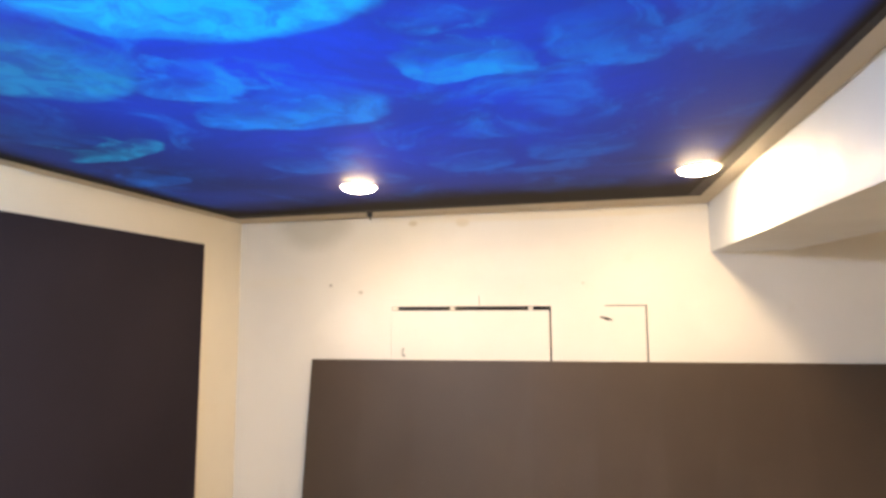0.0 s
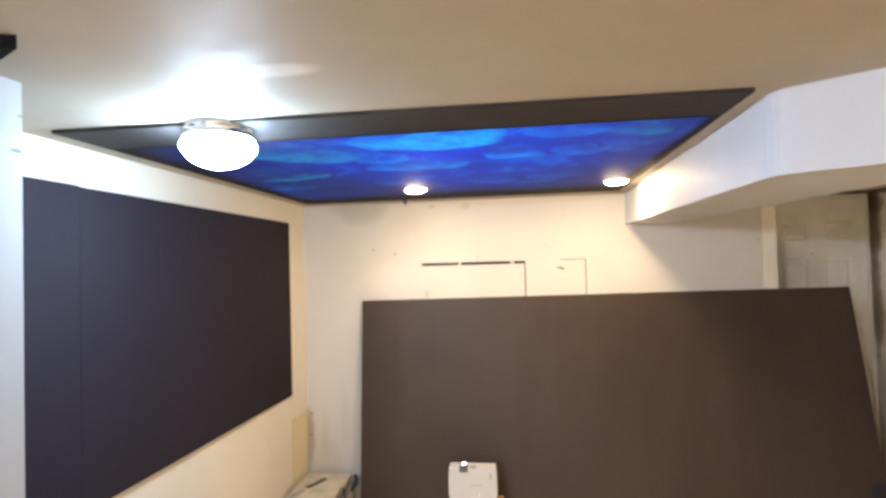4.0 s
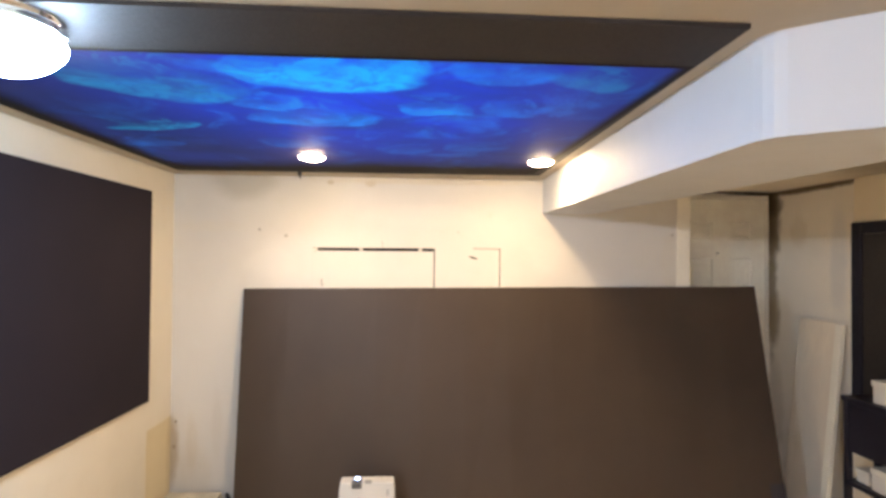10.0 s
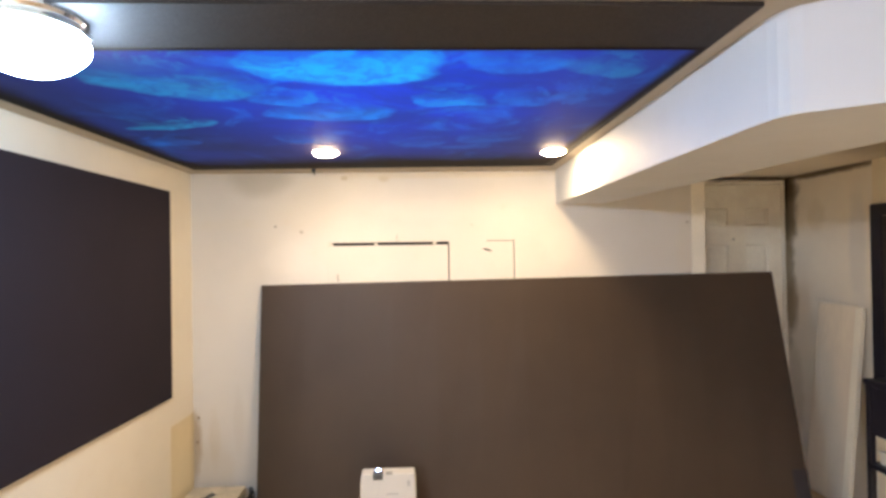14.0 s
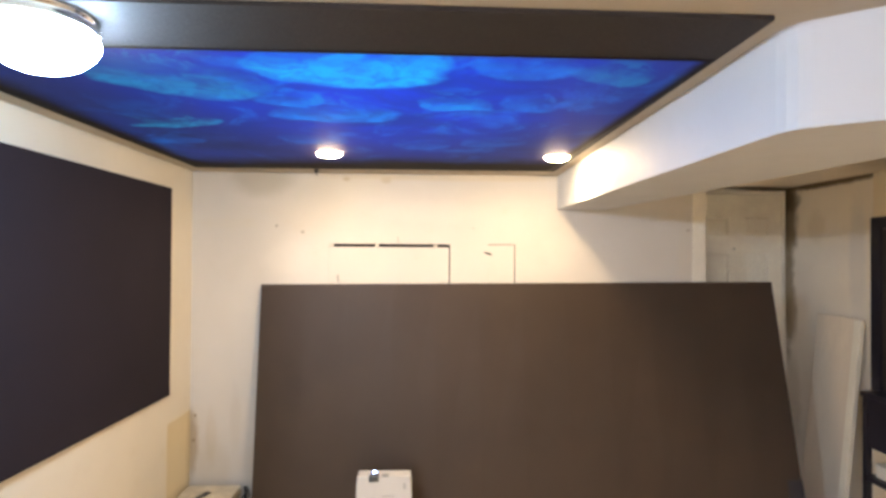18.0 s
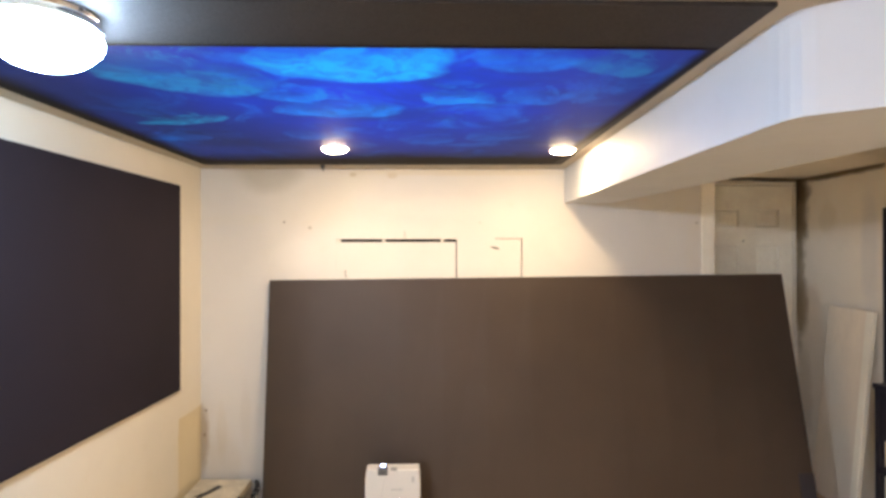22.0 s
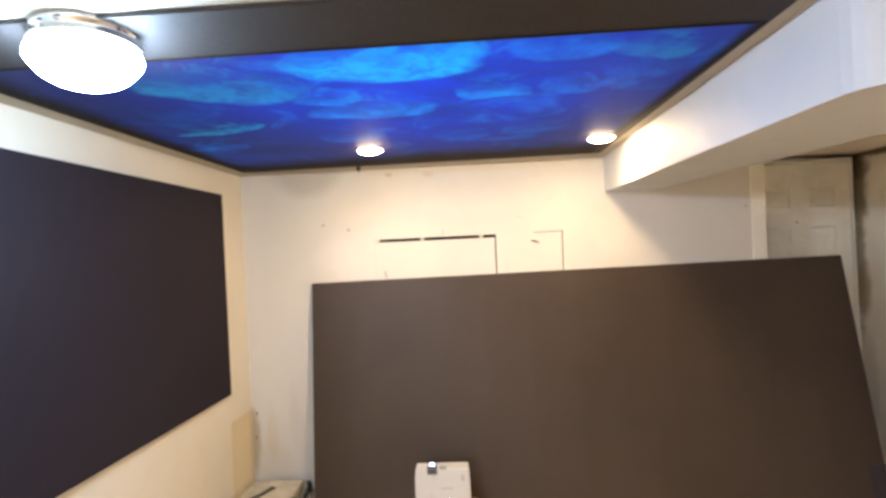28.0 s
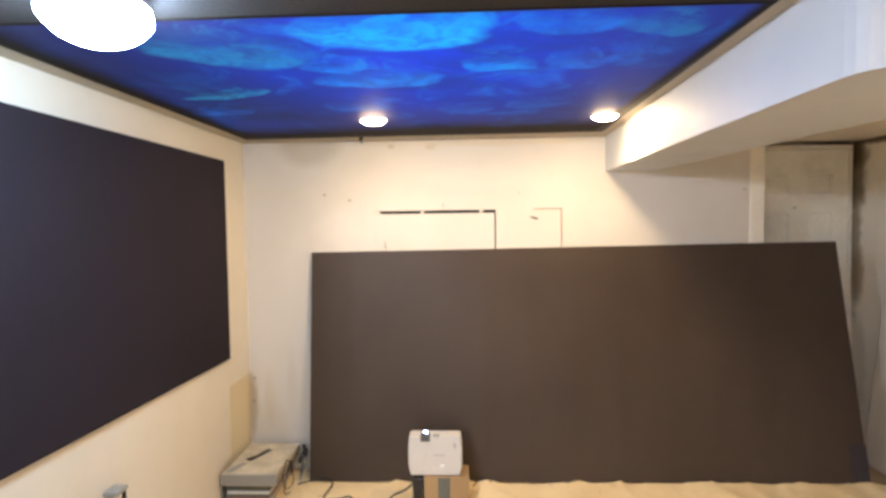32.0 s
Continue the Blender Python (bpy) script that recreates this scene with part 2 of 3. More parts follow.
m_dark_inner = surface("dark_brown_panel", (0.032, 0.026, 0.022), 0.55, vary=0.2)
m_card = surface("cardboard", (0.42, 0.27, 0.13), 0.85, vary=0.12, fine=120.0)
m_tape_dark = surface("parcel_tape", (0.13, 0.13, 0.11), 0.3, vary=0.2)
m_paper = surface("paper", (0.74, 0.70, 0.62), 0.8, vary=0.1)
m_red_paper = surface("printed_paper", (0.45, 0.24, 0.18), 0.7, vary=0.3)
m_concrete = surface("concrete_floor", (0.76, 0.54, 0.31), 0.8, vary=0.25, big=2.0, fine=40.0, bump=0.3, distance=0.004)
m_plank = surface("white_board_face", (0.90, 0.78, 0.62), 0.6, vary=0.12, grain=(1, 1, 6))
# Light on the wide board's edge, put into a paler colour.
m_plank_lit = surface("lit_edge_strip", (0.95, 0.88, 0.73), 0.5, vary=0.06)


def cloth_material():
    n = Nodes("canvas_drop_cloth")
    weave = n.noise(260.0, 2.0)
    broad = n.noise(3.0, 4.0)
    spots = n.noise(14.0, 5.0)
    c = n.mix(n.ramp(broad, 0.3, 0.7), (0.76, 0.58, 0.33), (0.85, 0.68, 0.41))
    c = n.mix(n.ramp(spots, 0.60, 0.75, 0.0, 0.5), c, (0.46, 0.35, 0.22))
    n.bump(weave, 0.3, 0.002)
    return n.done(c, 0.9, 0.0, 0.2)


m_cloth = cloth_material()


def lamp_material(name, colour, strength):
    n = Nodes(name)
    n.put(n.bsdf.inputs["Emission Color"], colour)
    n.bsdf.inputs["Emission Strength"].default_value = strength
    return n.done((0.9, 0.9, 0.9), 0.3)


m_chrome = surface("polished_chrome", (0.86, 0.86, 0.88), 0.10, metal=1.0, vary=0.02, bump=0.0)
m_dome = lamp_material("lit_opal_glass", (0.53, 0.75, 1.0), DOME_POWER)
m_fill_dome = lamp_material("lit_opal_glass_fill", (0.70, 0.76, 0.95), FILL_POWER)
m_lens = lamp_material("lit_downlight_lens", (1.0, 0.73, 0.42), SPOT_POWER)
m_beam = lamp_material("lit_projector_lens", (0.35, 0.50, 1.0), 22.0)
m_led = lamp_material("lit_indicator", (0.5, 0.75, 1.0), 3.0)


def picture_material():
    """The projector's blue under-water picture, put into the black ceiling board's own emission."""
    n = Nodes("emissive_picture")
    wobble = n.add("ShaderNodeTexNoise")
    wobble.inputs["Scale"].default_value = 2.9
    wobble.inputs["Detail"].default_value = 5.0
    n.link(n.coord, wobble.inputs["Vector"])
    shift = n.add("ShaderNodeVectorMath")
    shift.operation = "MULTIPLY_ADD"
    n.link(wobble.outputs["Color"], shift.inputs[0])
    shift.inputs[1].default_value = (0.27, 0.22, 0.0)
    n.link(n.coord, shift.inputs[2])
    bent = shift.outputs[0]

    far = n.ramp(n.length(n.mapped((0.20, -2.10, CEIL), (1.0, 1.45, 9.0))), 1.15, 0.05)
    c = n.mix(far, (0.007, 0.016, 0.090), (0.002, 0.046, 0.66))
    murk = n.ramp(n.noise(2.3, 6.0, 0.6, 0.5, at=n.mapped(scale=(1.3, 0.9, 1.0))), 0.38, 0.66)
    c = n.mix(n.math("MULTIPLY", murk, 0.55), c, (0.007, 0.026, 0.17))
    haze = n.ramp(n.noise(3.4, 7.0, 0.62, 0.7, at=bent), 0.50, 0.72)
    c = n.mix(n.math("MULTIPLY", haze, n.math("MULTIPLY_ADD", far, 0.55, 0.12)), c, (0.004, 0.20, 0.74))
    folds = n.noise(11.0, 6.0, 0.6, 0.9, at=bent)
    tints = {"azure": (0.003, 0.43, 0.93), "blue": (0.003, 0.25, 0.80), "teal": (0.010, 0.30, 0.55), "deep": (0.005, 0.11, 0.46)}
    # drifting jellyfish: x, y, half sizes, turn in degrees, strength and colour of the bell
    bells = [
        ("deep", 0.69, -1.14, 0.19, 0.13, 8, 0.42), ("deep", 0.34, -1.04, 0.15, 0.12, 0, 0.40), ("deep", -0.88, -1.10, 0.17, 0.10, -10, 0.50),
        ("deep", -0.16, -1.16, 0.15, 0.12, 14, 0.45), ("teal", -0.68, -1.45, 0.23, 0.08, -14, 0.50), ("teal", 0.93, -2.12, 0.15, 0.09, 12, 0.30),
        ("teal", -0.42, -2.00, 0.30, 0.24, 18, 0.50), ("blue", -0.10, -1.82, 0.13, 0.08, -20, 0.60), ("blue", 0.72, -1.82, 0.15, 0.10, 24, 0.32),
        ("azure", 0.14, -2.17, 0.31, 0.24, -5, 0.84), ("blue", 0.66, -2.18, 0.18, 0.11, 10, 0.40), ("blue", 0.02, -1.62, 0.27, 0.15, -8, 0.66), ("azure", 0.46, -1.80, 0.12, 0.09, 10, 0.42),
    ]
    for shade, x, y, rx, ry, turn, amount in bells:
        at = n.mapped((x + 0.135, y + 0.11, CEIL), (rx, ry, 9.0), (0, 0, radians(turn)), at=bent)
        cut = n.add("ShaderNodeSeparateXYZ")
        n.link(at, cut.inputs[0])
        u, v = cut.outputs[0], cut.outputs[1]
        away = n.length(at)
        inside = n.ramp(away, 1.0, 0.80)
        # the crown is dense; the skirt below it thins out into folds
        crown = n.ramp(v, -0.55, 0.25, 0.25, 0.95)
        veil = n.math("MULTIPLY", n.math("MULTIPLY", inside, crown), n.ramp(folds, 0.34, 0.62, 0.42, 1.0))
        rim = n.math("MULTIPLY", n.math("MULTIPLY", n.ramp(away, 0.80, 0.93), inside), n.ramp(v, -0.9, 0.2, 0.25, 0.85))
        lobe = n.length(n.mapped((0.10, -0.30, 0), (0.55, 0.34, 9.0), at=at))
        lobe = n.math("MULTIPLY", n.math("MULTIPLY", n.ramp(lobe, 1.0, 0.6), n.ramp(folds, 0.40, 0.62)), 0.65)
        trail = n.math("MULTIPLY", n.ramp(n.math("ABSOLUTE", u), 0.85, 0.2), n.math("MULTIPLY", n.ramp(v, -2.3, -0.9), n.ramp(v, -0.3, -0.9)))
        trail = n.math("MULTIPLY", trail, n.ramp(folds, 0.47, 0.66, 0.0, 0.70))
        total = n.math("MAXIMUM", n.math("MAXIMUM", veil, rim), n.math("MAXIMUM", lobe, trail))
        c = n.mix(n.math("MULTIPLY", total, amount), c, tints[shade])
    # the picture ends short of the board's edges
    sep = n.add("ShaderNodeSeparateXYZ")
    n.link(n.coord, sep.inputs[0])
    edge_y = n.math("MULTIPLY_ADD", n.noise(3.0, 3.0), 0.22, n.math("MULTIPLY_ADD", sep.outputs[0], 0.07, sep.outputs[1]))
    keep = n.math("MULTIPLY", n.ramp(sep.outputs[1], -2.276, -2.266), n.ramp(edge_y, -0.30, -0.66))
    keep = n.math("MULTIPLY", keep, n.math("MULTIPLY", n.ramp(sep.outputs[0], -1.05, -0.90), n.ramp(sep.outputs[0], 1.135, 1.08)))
    # The thrown light is painted here: the board itself emits the picture.
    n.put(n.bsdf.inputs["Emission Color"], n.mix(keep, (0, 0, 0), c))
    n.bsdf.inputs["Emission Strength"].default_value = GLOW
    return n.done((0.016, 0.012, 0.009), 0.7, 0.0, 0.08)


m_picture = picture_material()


# ---- mesh helpers ----
def mesh_of(name, bm, material):
    me = bpy.data.meshes.new(name)
    bm.normal_update()
    bm.to_mesh(me)
    bm.free()
    for m in material if isinstance(material, (list, tuple)) else [material]:
        me.materials.append(m)
    return me


def thing(name, label, category, group="", kind="", at=(0, 0, 0)):
    ob = new(name)
    ob.location = at
    ob.empty_display_size = 0.05
    return tagged(ob, label, category, group, kind)


def part(name, bm, material, parent=None, label="", smooth=False):
    ob = new(name, mesh_of(name, bm, material))
    if parent is not None:
        ob.parent = parent
        if parent.type == "EMPTY":
            ob.matrix_parent_inverse = Matrix.Translation(parent.location).inverted()
    if smooth:
        for p in ob.data.polygons:
            p.use_smooth = True
    return tagged(ob, label)


def box(x0, x1, y0, y1, z0, z1, bevel=0.0, seg=2, into=None):
    bm = into or bmesh.new()
    made = bmesh.ops.create_cube(bm, size=1.0, matrix=Matrix.LocRotScale(((x0 + x1) / 2, (y0 + y1) / 2, (z0 + z1) / 2), None, (x1 - x0, y1 - y0, z1 - z0)))
    if bevel:
        edges = {e for v in made["verts"] for e in v.link_edges}
        bmesh.ops.bevel(bm, geom=list(edges), offset=bevel, segments=seg, affect="EDGES", profile=0.5)
    return bm


def lathe(profile, centre, steps=48, axis="Z"):
    """A body of revolution from (radius, height) pairs."""
    bm = bmesh.new()
    rings = []
    for r, h in profile:
        if r < 1e-6:
            rings.append([bm.verts.new((0, 0, h))])
        else:
            rings.append([bm.verts.new((r * math.cos(2 * math.pi * i / steps), r * math.sin(2 * math.pi * i / steps), h)) for i in range(steps)])
    for a, b in zip(rings, rings[1:]):
        for i in range(steps):
            j = (i + 1) % steps
            if len(a) == 1 and len(b) == 1:
                continue
            if len(a) == 1:
                bm.faces.new((a[0], b[j], b[i]))
            elif len(b) == 1:
                bm.faces.new((a[i], a[j], b[0]))
            else:
                bm.faces.new((a[i], a[j], b[j], b[i]))
    bmesh.ops.recalc_face_normals(bm, faces=bm.faces)
    turn = {"Z": Matrix.Identity(4), "X": Matrix.Rotation(radians(90), 4, "Y"), "Y": Matrix.Rotation(radians(90), 4, "X")}[axis]
    bmesh.ops.transform(bm, matrix=Matrix.Translation(centre) @ turn, verts=bm.verts)
    return bm


def tube(points, radius, sides=8):
    """A round cable through smooth points."""
    pts = [Vector(p) for p in points]
    fine = []
    for i in range(len(pts) - 1):
        p0, p1, p2, p3 = pts[max(0, i - 1)], pts[i], pts[i + 1], pts[min(len(pts) - 1, i + 2)]
        for k in range(8):
            s = k / 8
            fine.append(0.5 * ((2 * p1) + (p2 - p0) * s + (2 * p0 - 5 * p1 + 4 * p2 - p3) * s * s + (3 * p1 - p0 - 3 * p2 + p3) * s ** 3))
    fine.append(pts[-1])
    bm = bmesh.new()
    rings = []
    for i, p in enumerate(fine):
        d = (fine[min(i + 1, len(fine) - 1)] - fine[max(i - 1, 0)]).normalized()
        side = d.cross(Vector((0.13, 0.21, 0.97))).normalized()
        up = side.cross(d)
        rings.append([bm.verts.new(p + radius * (side * math.cos(a) + up * math.sin(a))) for a in (2 * math.pi * k / sides for k in range(sides))])
    for a, b in zip(rings, rings[1:]):
        for i in range(sides):
            bm.faces.new((a[i], a[(i + 1) % sides], b[(i + 1) % sides], b[i]))
    bmesh.ops.recalc_face_normals(bm, faces=bm.faces)
    return bm


def prism(outline, z0, z1, into=None):
    """A vertical prism; z0 and z1 may be one height or one for each corner."""
    bm = into or bmesh.new()
    low = z0 if isinstance(z0, (list, tuple)) else [z0] * len(outline)
    high = z1 if isinstance(z1, (list, tuple)) else [z1] * len(outline)
    a = [bm.verts.new((x, y, z)) for (x, y), z in zip(outline, low)]
    b = [bm.verts.new((x, y, z)) for (x, y), z in zip(outline, high)]
    bm.faces.new(a[::-1])
    bm.faces.new(b)
    for i in range(len(a)):
        j = (i + 1) % len(a)
        bm.faces.new((a[i], a[j], b[j], b[i]))
    bmesh.ops.recalc_face_normals(bm, faces=bm.faces)
    return bm


# ---- the room ----
def structure(name, bm, material, label, category):
    return tagged(part(name, bm, material), label, category, kind="structure")


def cut_wall(xs, z0, z1, holes, depth, thick):
    """A wall in the plane y = 0, facing -y, with shallow real cuts."""
    x_cuts = sorted({*xs, *(h[0] for h in holes), *(h[1] for h in holes)})
    z_cuts = sorted({z0, z1, *(h[2] for h in holes), *(h[3] for h in holes)})
    bm = bmesh.new()

    def quad(*pts):
        bm.faces.new([bm.verts.new(p) for p in pts])

    def inside(x, z):
        return any(h[0] < x < h[1] and h[2] < z < h[3] for h in holes)

    for xa, xb in zip(x_cuts, x_cuts[1:]):
        for za, zb in zip(z_cuts, z_cuts[1:]):
            if not inside((xa + xb) / 2, (za + zb) / 2):
                quad((xa, 0, za), (xb, 0, za), (xb, 0, zb), (xa, 0, zb))
    for xa, xb, za, zb in holes:
        quad((xa, 0, za), (xa, depth, za), (xa, depth, zb), (xa, 0, zb))
        quad((xb, 0, za), (xb, 0, zb), (xb, depth, zb), (xb, depth, za))
        quad((xa, 0, zb), (xa, depth, zb), (xb, depth, zb), (xb, 0, zb))
        quad((xa, 0, za), (xb, 0, za), (xb, depth, za), (xa, depth, za))
    a, b = x_cuts[0], x_cuts[-1]
    quad((a, thick, z0), (a, thick, z1), (b, thick, z1), (b, thick, z0))
    quad((b, 0, z0), (b, thick, z0), (b, thick, z1), (b, 0, z1))
    quad((a, 0, z0), (a, 0, z1), (a, thick, z1), (a, thick, z0))
    quad((a, 0, z1), (b, 0, z1), (b, thick, z1), (a, thick, z1))
    bmesh.ops.remove_doubles(bm, verts=bm.verts, dist=1e-5)
    return bm


SLITS = [(-0.285, 0.533, 1.797, 1.818), (0.533, 0.542, 1.30, 1.818), (0.80, 0.985, 1.816, 1.821), (0.985, 0.992, 1.30, 1.821), (0.181, 0.1845, 1.825, 1.870), (-0.288, -0.2868, 1.30, 1.79)]
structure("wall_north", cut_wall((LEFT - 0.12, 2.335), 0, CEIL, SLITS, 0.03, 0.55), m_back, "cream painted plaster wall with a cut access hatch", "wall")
hatch = thing("hatch_cavity", "dark gap behind a hatch cut in the plaster", "wall opening", kind="structure")
part("backing", box(-0.30, 1.02, 0.028, 0.06, 1.28, 1.90), m_cavity, hatch)
for x0, x1 in ((-0.283, -0.255), (0.028, 0.052), (0.43, 0.455)):
    part("shim", box(x0, x1, 0.004, 0.026, 1.800, 1.815, 0.002), m_tape, hatch)

gouge = thing("plaster_gouge", "short dark gouge in the plaster", "wall mark", kind="structure")
bm = bmesh.new()
bm.faces.new([bm.verts.new((x, -0.002, z)) for x, z in ((0.770, 1.767), (0.788, 1.755), (0.812, 1.747), (0.838, 1.748), (0.820, 1.759), (0.795, 1.765))])
part("scar", bm, m_cavity, gouge)
hook = thing("wall_hook", "small dark wire hook on the wall", "hook")
part("wire", tube([(-0.220, -0.002, 1.60), (-0.220, -0.016, 1.598), (-0.221, -0.020, 1.575), (-0.214, -0.018, 1.562), (-0.208, -0.016, 1.572)], 0.0035), m_grey_plastic, hook)

structure("wall_west", box(LEFT - 0.12, LEFT, REAR, 0, 0, CEIL), m_left, "cream painted basement wall with yellowed damp corner", "wall")
structure("wall_south", box(LEFT - 0.12, RIGHT + 0.2, REAR - 0.12, REAR, 0, CEIL), m_side, "plain cream wall", "wall")
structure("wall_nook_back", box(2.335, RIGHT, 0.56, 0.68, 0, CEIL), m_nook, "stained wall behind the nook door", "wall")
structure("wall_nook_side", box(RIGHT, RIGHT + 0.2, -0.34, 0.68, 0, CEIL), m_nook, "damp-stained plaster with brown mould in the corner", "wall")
structure("wall_east", box(RIGHT - 0.04, RIGHT + 0.2, REAR, -0.34, 0, CEIL), m_side, "plain cream painted wall", "wall")
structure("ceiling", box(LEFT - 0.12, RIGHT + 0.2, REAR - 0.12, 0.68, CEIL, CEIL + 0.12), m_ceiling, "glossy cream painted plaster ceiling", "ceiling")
structure("floor", box(LEFT - 0.12, RIGHT + 0.2, REAR - 0.12, 0.68, -0.12, 0.0), m_concrete, "worn tan painted basement floor", "floor")

soffit_plan = [(1.285, 0.0), (1.2065, -2.40), (1.2075, -2.440), (1.2125, -2.472), (1.223, -2.498), (1.243, -2.518), (RIGHT - 0.04, -3.93), (RIGHT - 0.04, -3.35), (1.75, -2.32), (1.62, 0.0)]
structure("soffit", prism(soffit_plan, [2.066, 2.0495, 2.049, 2.049, 2.049, 2.049, 2.049, 2.049, 2.049, 2.066], CEIL), m_soffit, "white boxed-in duct under the ceiling with an angled bend", "soffit")

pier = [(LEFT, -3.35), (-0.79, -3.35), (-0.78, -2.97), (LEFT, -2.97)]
structure("pier", prism(pier, 0, CEIL), m_pier, "white painted pier, its shade put into a grey colour, with chipped edge", "wall")

# corner bead and door in the nook
structure("trim", box(2.238, 2.333, -0.012, -0.001, 0, CEIL - 0.002, 0.004), m_trim, "flat cream trim board at the wall's end", "trim")


def panel_door(x0, x1, y, z0, z1):
    door = thing("door_1", "cream six-panel door stained with damp, closed", "door", kind="structure")
    bm = bmesh.new()
    cols = ((x0 + 0.11, (x0 + x1) / 2 - 0.07), ((x0 + x1) / 2 + 0.07, x1 - 0.11))
    rows = ((0.20, 0.75), (0.90, 1.77), (1.92, 2.06))
    xs = sorted({x0, x1, *(v for c in cols for v in c)})
    zs = sorted({z0, z1, *(v for r in rows for v in r)})
    for xa, xb in zip(xs, xs[1:]):
        for za, zb in zip(zs, zs[1:]):
            ring = [(xa, za), (xb, za), (xb, zb), (xa, zb)]
            if (xa, xb) in cols and (za, zb) in rows:
                for inset, depth, inner, inner_depth in ((0.0, 0.0, 0.010, 0.013), (0.010, 0.013, 0.045, 0.006)):
                    o = [(xa + inset, za + inset), (xb - inset, za + inset), (xb - inset, zb - inset), (xa + inset, zb - inset)]
                    i = [(xa + inner, za + inner), (xb - inner, za + inner), (xb - inner, zb - inner), (xa + inner, zb - inner)]
                    for k in range(4):
                        j = (k + 1) % 4
                        bm.faces.new([bm.verts.new((p[0], y + d, p[1])) for p, d in ((o[k], depth), (o[j], depth), (i[j], inner_depth), (i[k], inner_depth))])
                bm.faces.new([bm.verts.new((p[0], y + 0.006, p[1])) for p in i])
            else:
                bm.faces.new([bm.verts.new((p[0], y, p[1])) for p in ring])
    bmesh.ops.remove_doubles(bm, verts=bm.verts, dist=1e-5)
    box(x0, x1, y + 0.016, y + 0.037, z0, z1, into=bm)
    leaf = part("leaf", bm, m_door, door)
    part("peephole", lathe([(0, -0.003), (0.006, -0.003), (0.0075, 0.0), (0.0075, 0.01)], (2.835, y, 1.81), 20, "Y"), m_black_plastic, leaf, "small dark peephole")
    part("header", box(x0 - 0.06, x1 + 0.01, y - 0.030, y + 0.03, z1 + 0.004, z1 + 0.030, 0.004), m_trim, door)
    jamb = part("jamb", box(x1 + 0.006, x1 + 0.028, y - 0.004, y + 0.03, 0, z1 + 0.002, 0.004), m_trim, door, "cream painted jamb")
    for z in (0.30, 1.20, 2.00):
        part("hinge", lathe([(0.0, -0.045), (0.007, -0.044), (0.007, 0.044), (0.0, 0.045)], (x1 + 0.002, y - 0.004, z), 12), m_trim, jamb, "painted-over hinge", True)
    part("jamb", box(x0 - 0.07, x0 - 0.004, y - 0.012, y + 0.03, 0, z1, 0.004), m_trim, door)
    return door


panel_door(2.50, 3.234, 0.515, 0.01, 2.245)

# ---- black ceiling board, the projector's picture put in as its own glow ----
board = thing("ceiling_screen", "black board on the ceiling, its blue projected picture painted as own glow", "projection screen")
bm = prism([(-1.085, -2.547), (1.141, -2.537), (1.198, -0.262), (-1.084, -0.222)], CEIL - 0.012, CEIL - 0.0005)
part("board", bm, m_border, board)
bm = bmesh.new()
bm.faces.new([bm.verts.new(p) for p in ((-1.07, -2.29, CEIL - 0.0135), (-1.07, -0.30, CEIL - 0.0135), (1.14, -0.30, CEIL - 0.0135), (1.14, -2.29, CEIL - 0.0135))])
part("picture", bm, m_picture, board, "blue under-water picture painted as self-glow")


# ---- lamps ----
def downlight(x, y):
    d = thing("downlight", "round recessed downlight with a warm glowing lens", "downlight", "ceiling downlights", at=(x, y, CEIL))
    part("trim_ring", lathe([(0.062, -0.013), (0.0645, -0.0175), (0.069, -0.0175), (0.075, -0.0155), (0.076, -0.012)], (x, y, CEIL), 48), m_white_plastic, d, smooth=True)
    part("lens", lathe([(0.0, -0.0330), (0.020, -0.0325), (0.040, -0.0300), (0.054, -0.0252), (0.062, -0.0190), (0.0635, -0.014)], (x, y, CEIL), 48), m_lens, d, "warm glowing lens", True)
    return d


downlight(-0.154, -0.800)
downlight(1.082, -0.782)


def ceiling_lamp(x, y, glass, label):
    dome = thing("ceiling_lamp", label, "ceiling lamp", "ceiling lamps", at=(x, y, CEIL))
    part("base", lathe([(0.0, -0.001), (0.107, -0.001), (0.110, -0.005), (0.110, -0.017), (0.106, -0.020), (0.107, -0.032), (0.114, -0.036), (0.116, -0.043), (0.112, -0.047), (0.09, -0.047)], (x, y, CEIL), 96), m_chrome, dome, "polished metal rim", True)
    part("bowl", lathe([(0.108, -0.0475), (0.115, -0.054), (0.1195, -0.062), (0.121, -0.070), (0.1195, -0.079), (0.115, -0.088), (0.107, -0.098), (0.096, -0.110), (0.081, -0.1215), (0.065, -0.130), (0.047, -0.1365), (0.029, -0.1405), (0.014, -0.142), (0.0, -0.1425)], (x, y, CEIL), 96), glass, dome, "lit opal glass bowl", True)
    for a in (20, 140, 260):
        cx, cy = x + 0.117 * math.cos(radians(a)), y + 0.117 * math.sin(radians(a))
        part("thumb_screw", lathe([(0.0, -0.050), (0.006, -0.048), (0.006, -0.034), (0.0, -0.032)], (cx, cy, CEIL), 12), m_steel, dome)


ceiling_lamp(-0.535, -2.47, m_dome, "round flush ceiling lamp with a bright white glass bowl")
# Unseen lamp added behind the camera to brighten the nook and the duct.
ceiling_lamp(-0.96, -5.80, m_fill_dome, "round flush ceiling lamp added unseen at the rear to brighten the nook")

clip = thing("ceiling_clip", "small black cable clip at the ceiling board's edge", "clip")
part("body", box(-0.347, -0.322, -0.222, -0.197, CEIL - 0.03, CEIL - 0.0005, 0.004), m_black_plastic, clip)
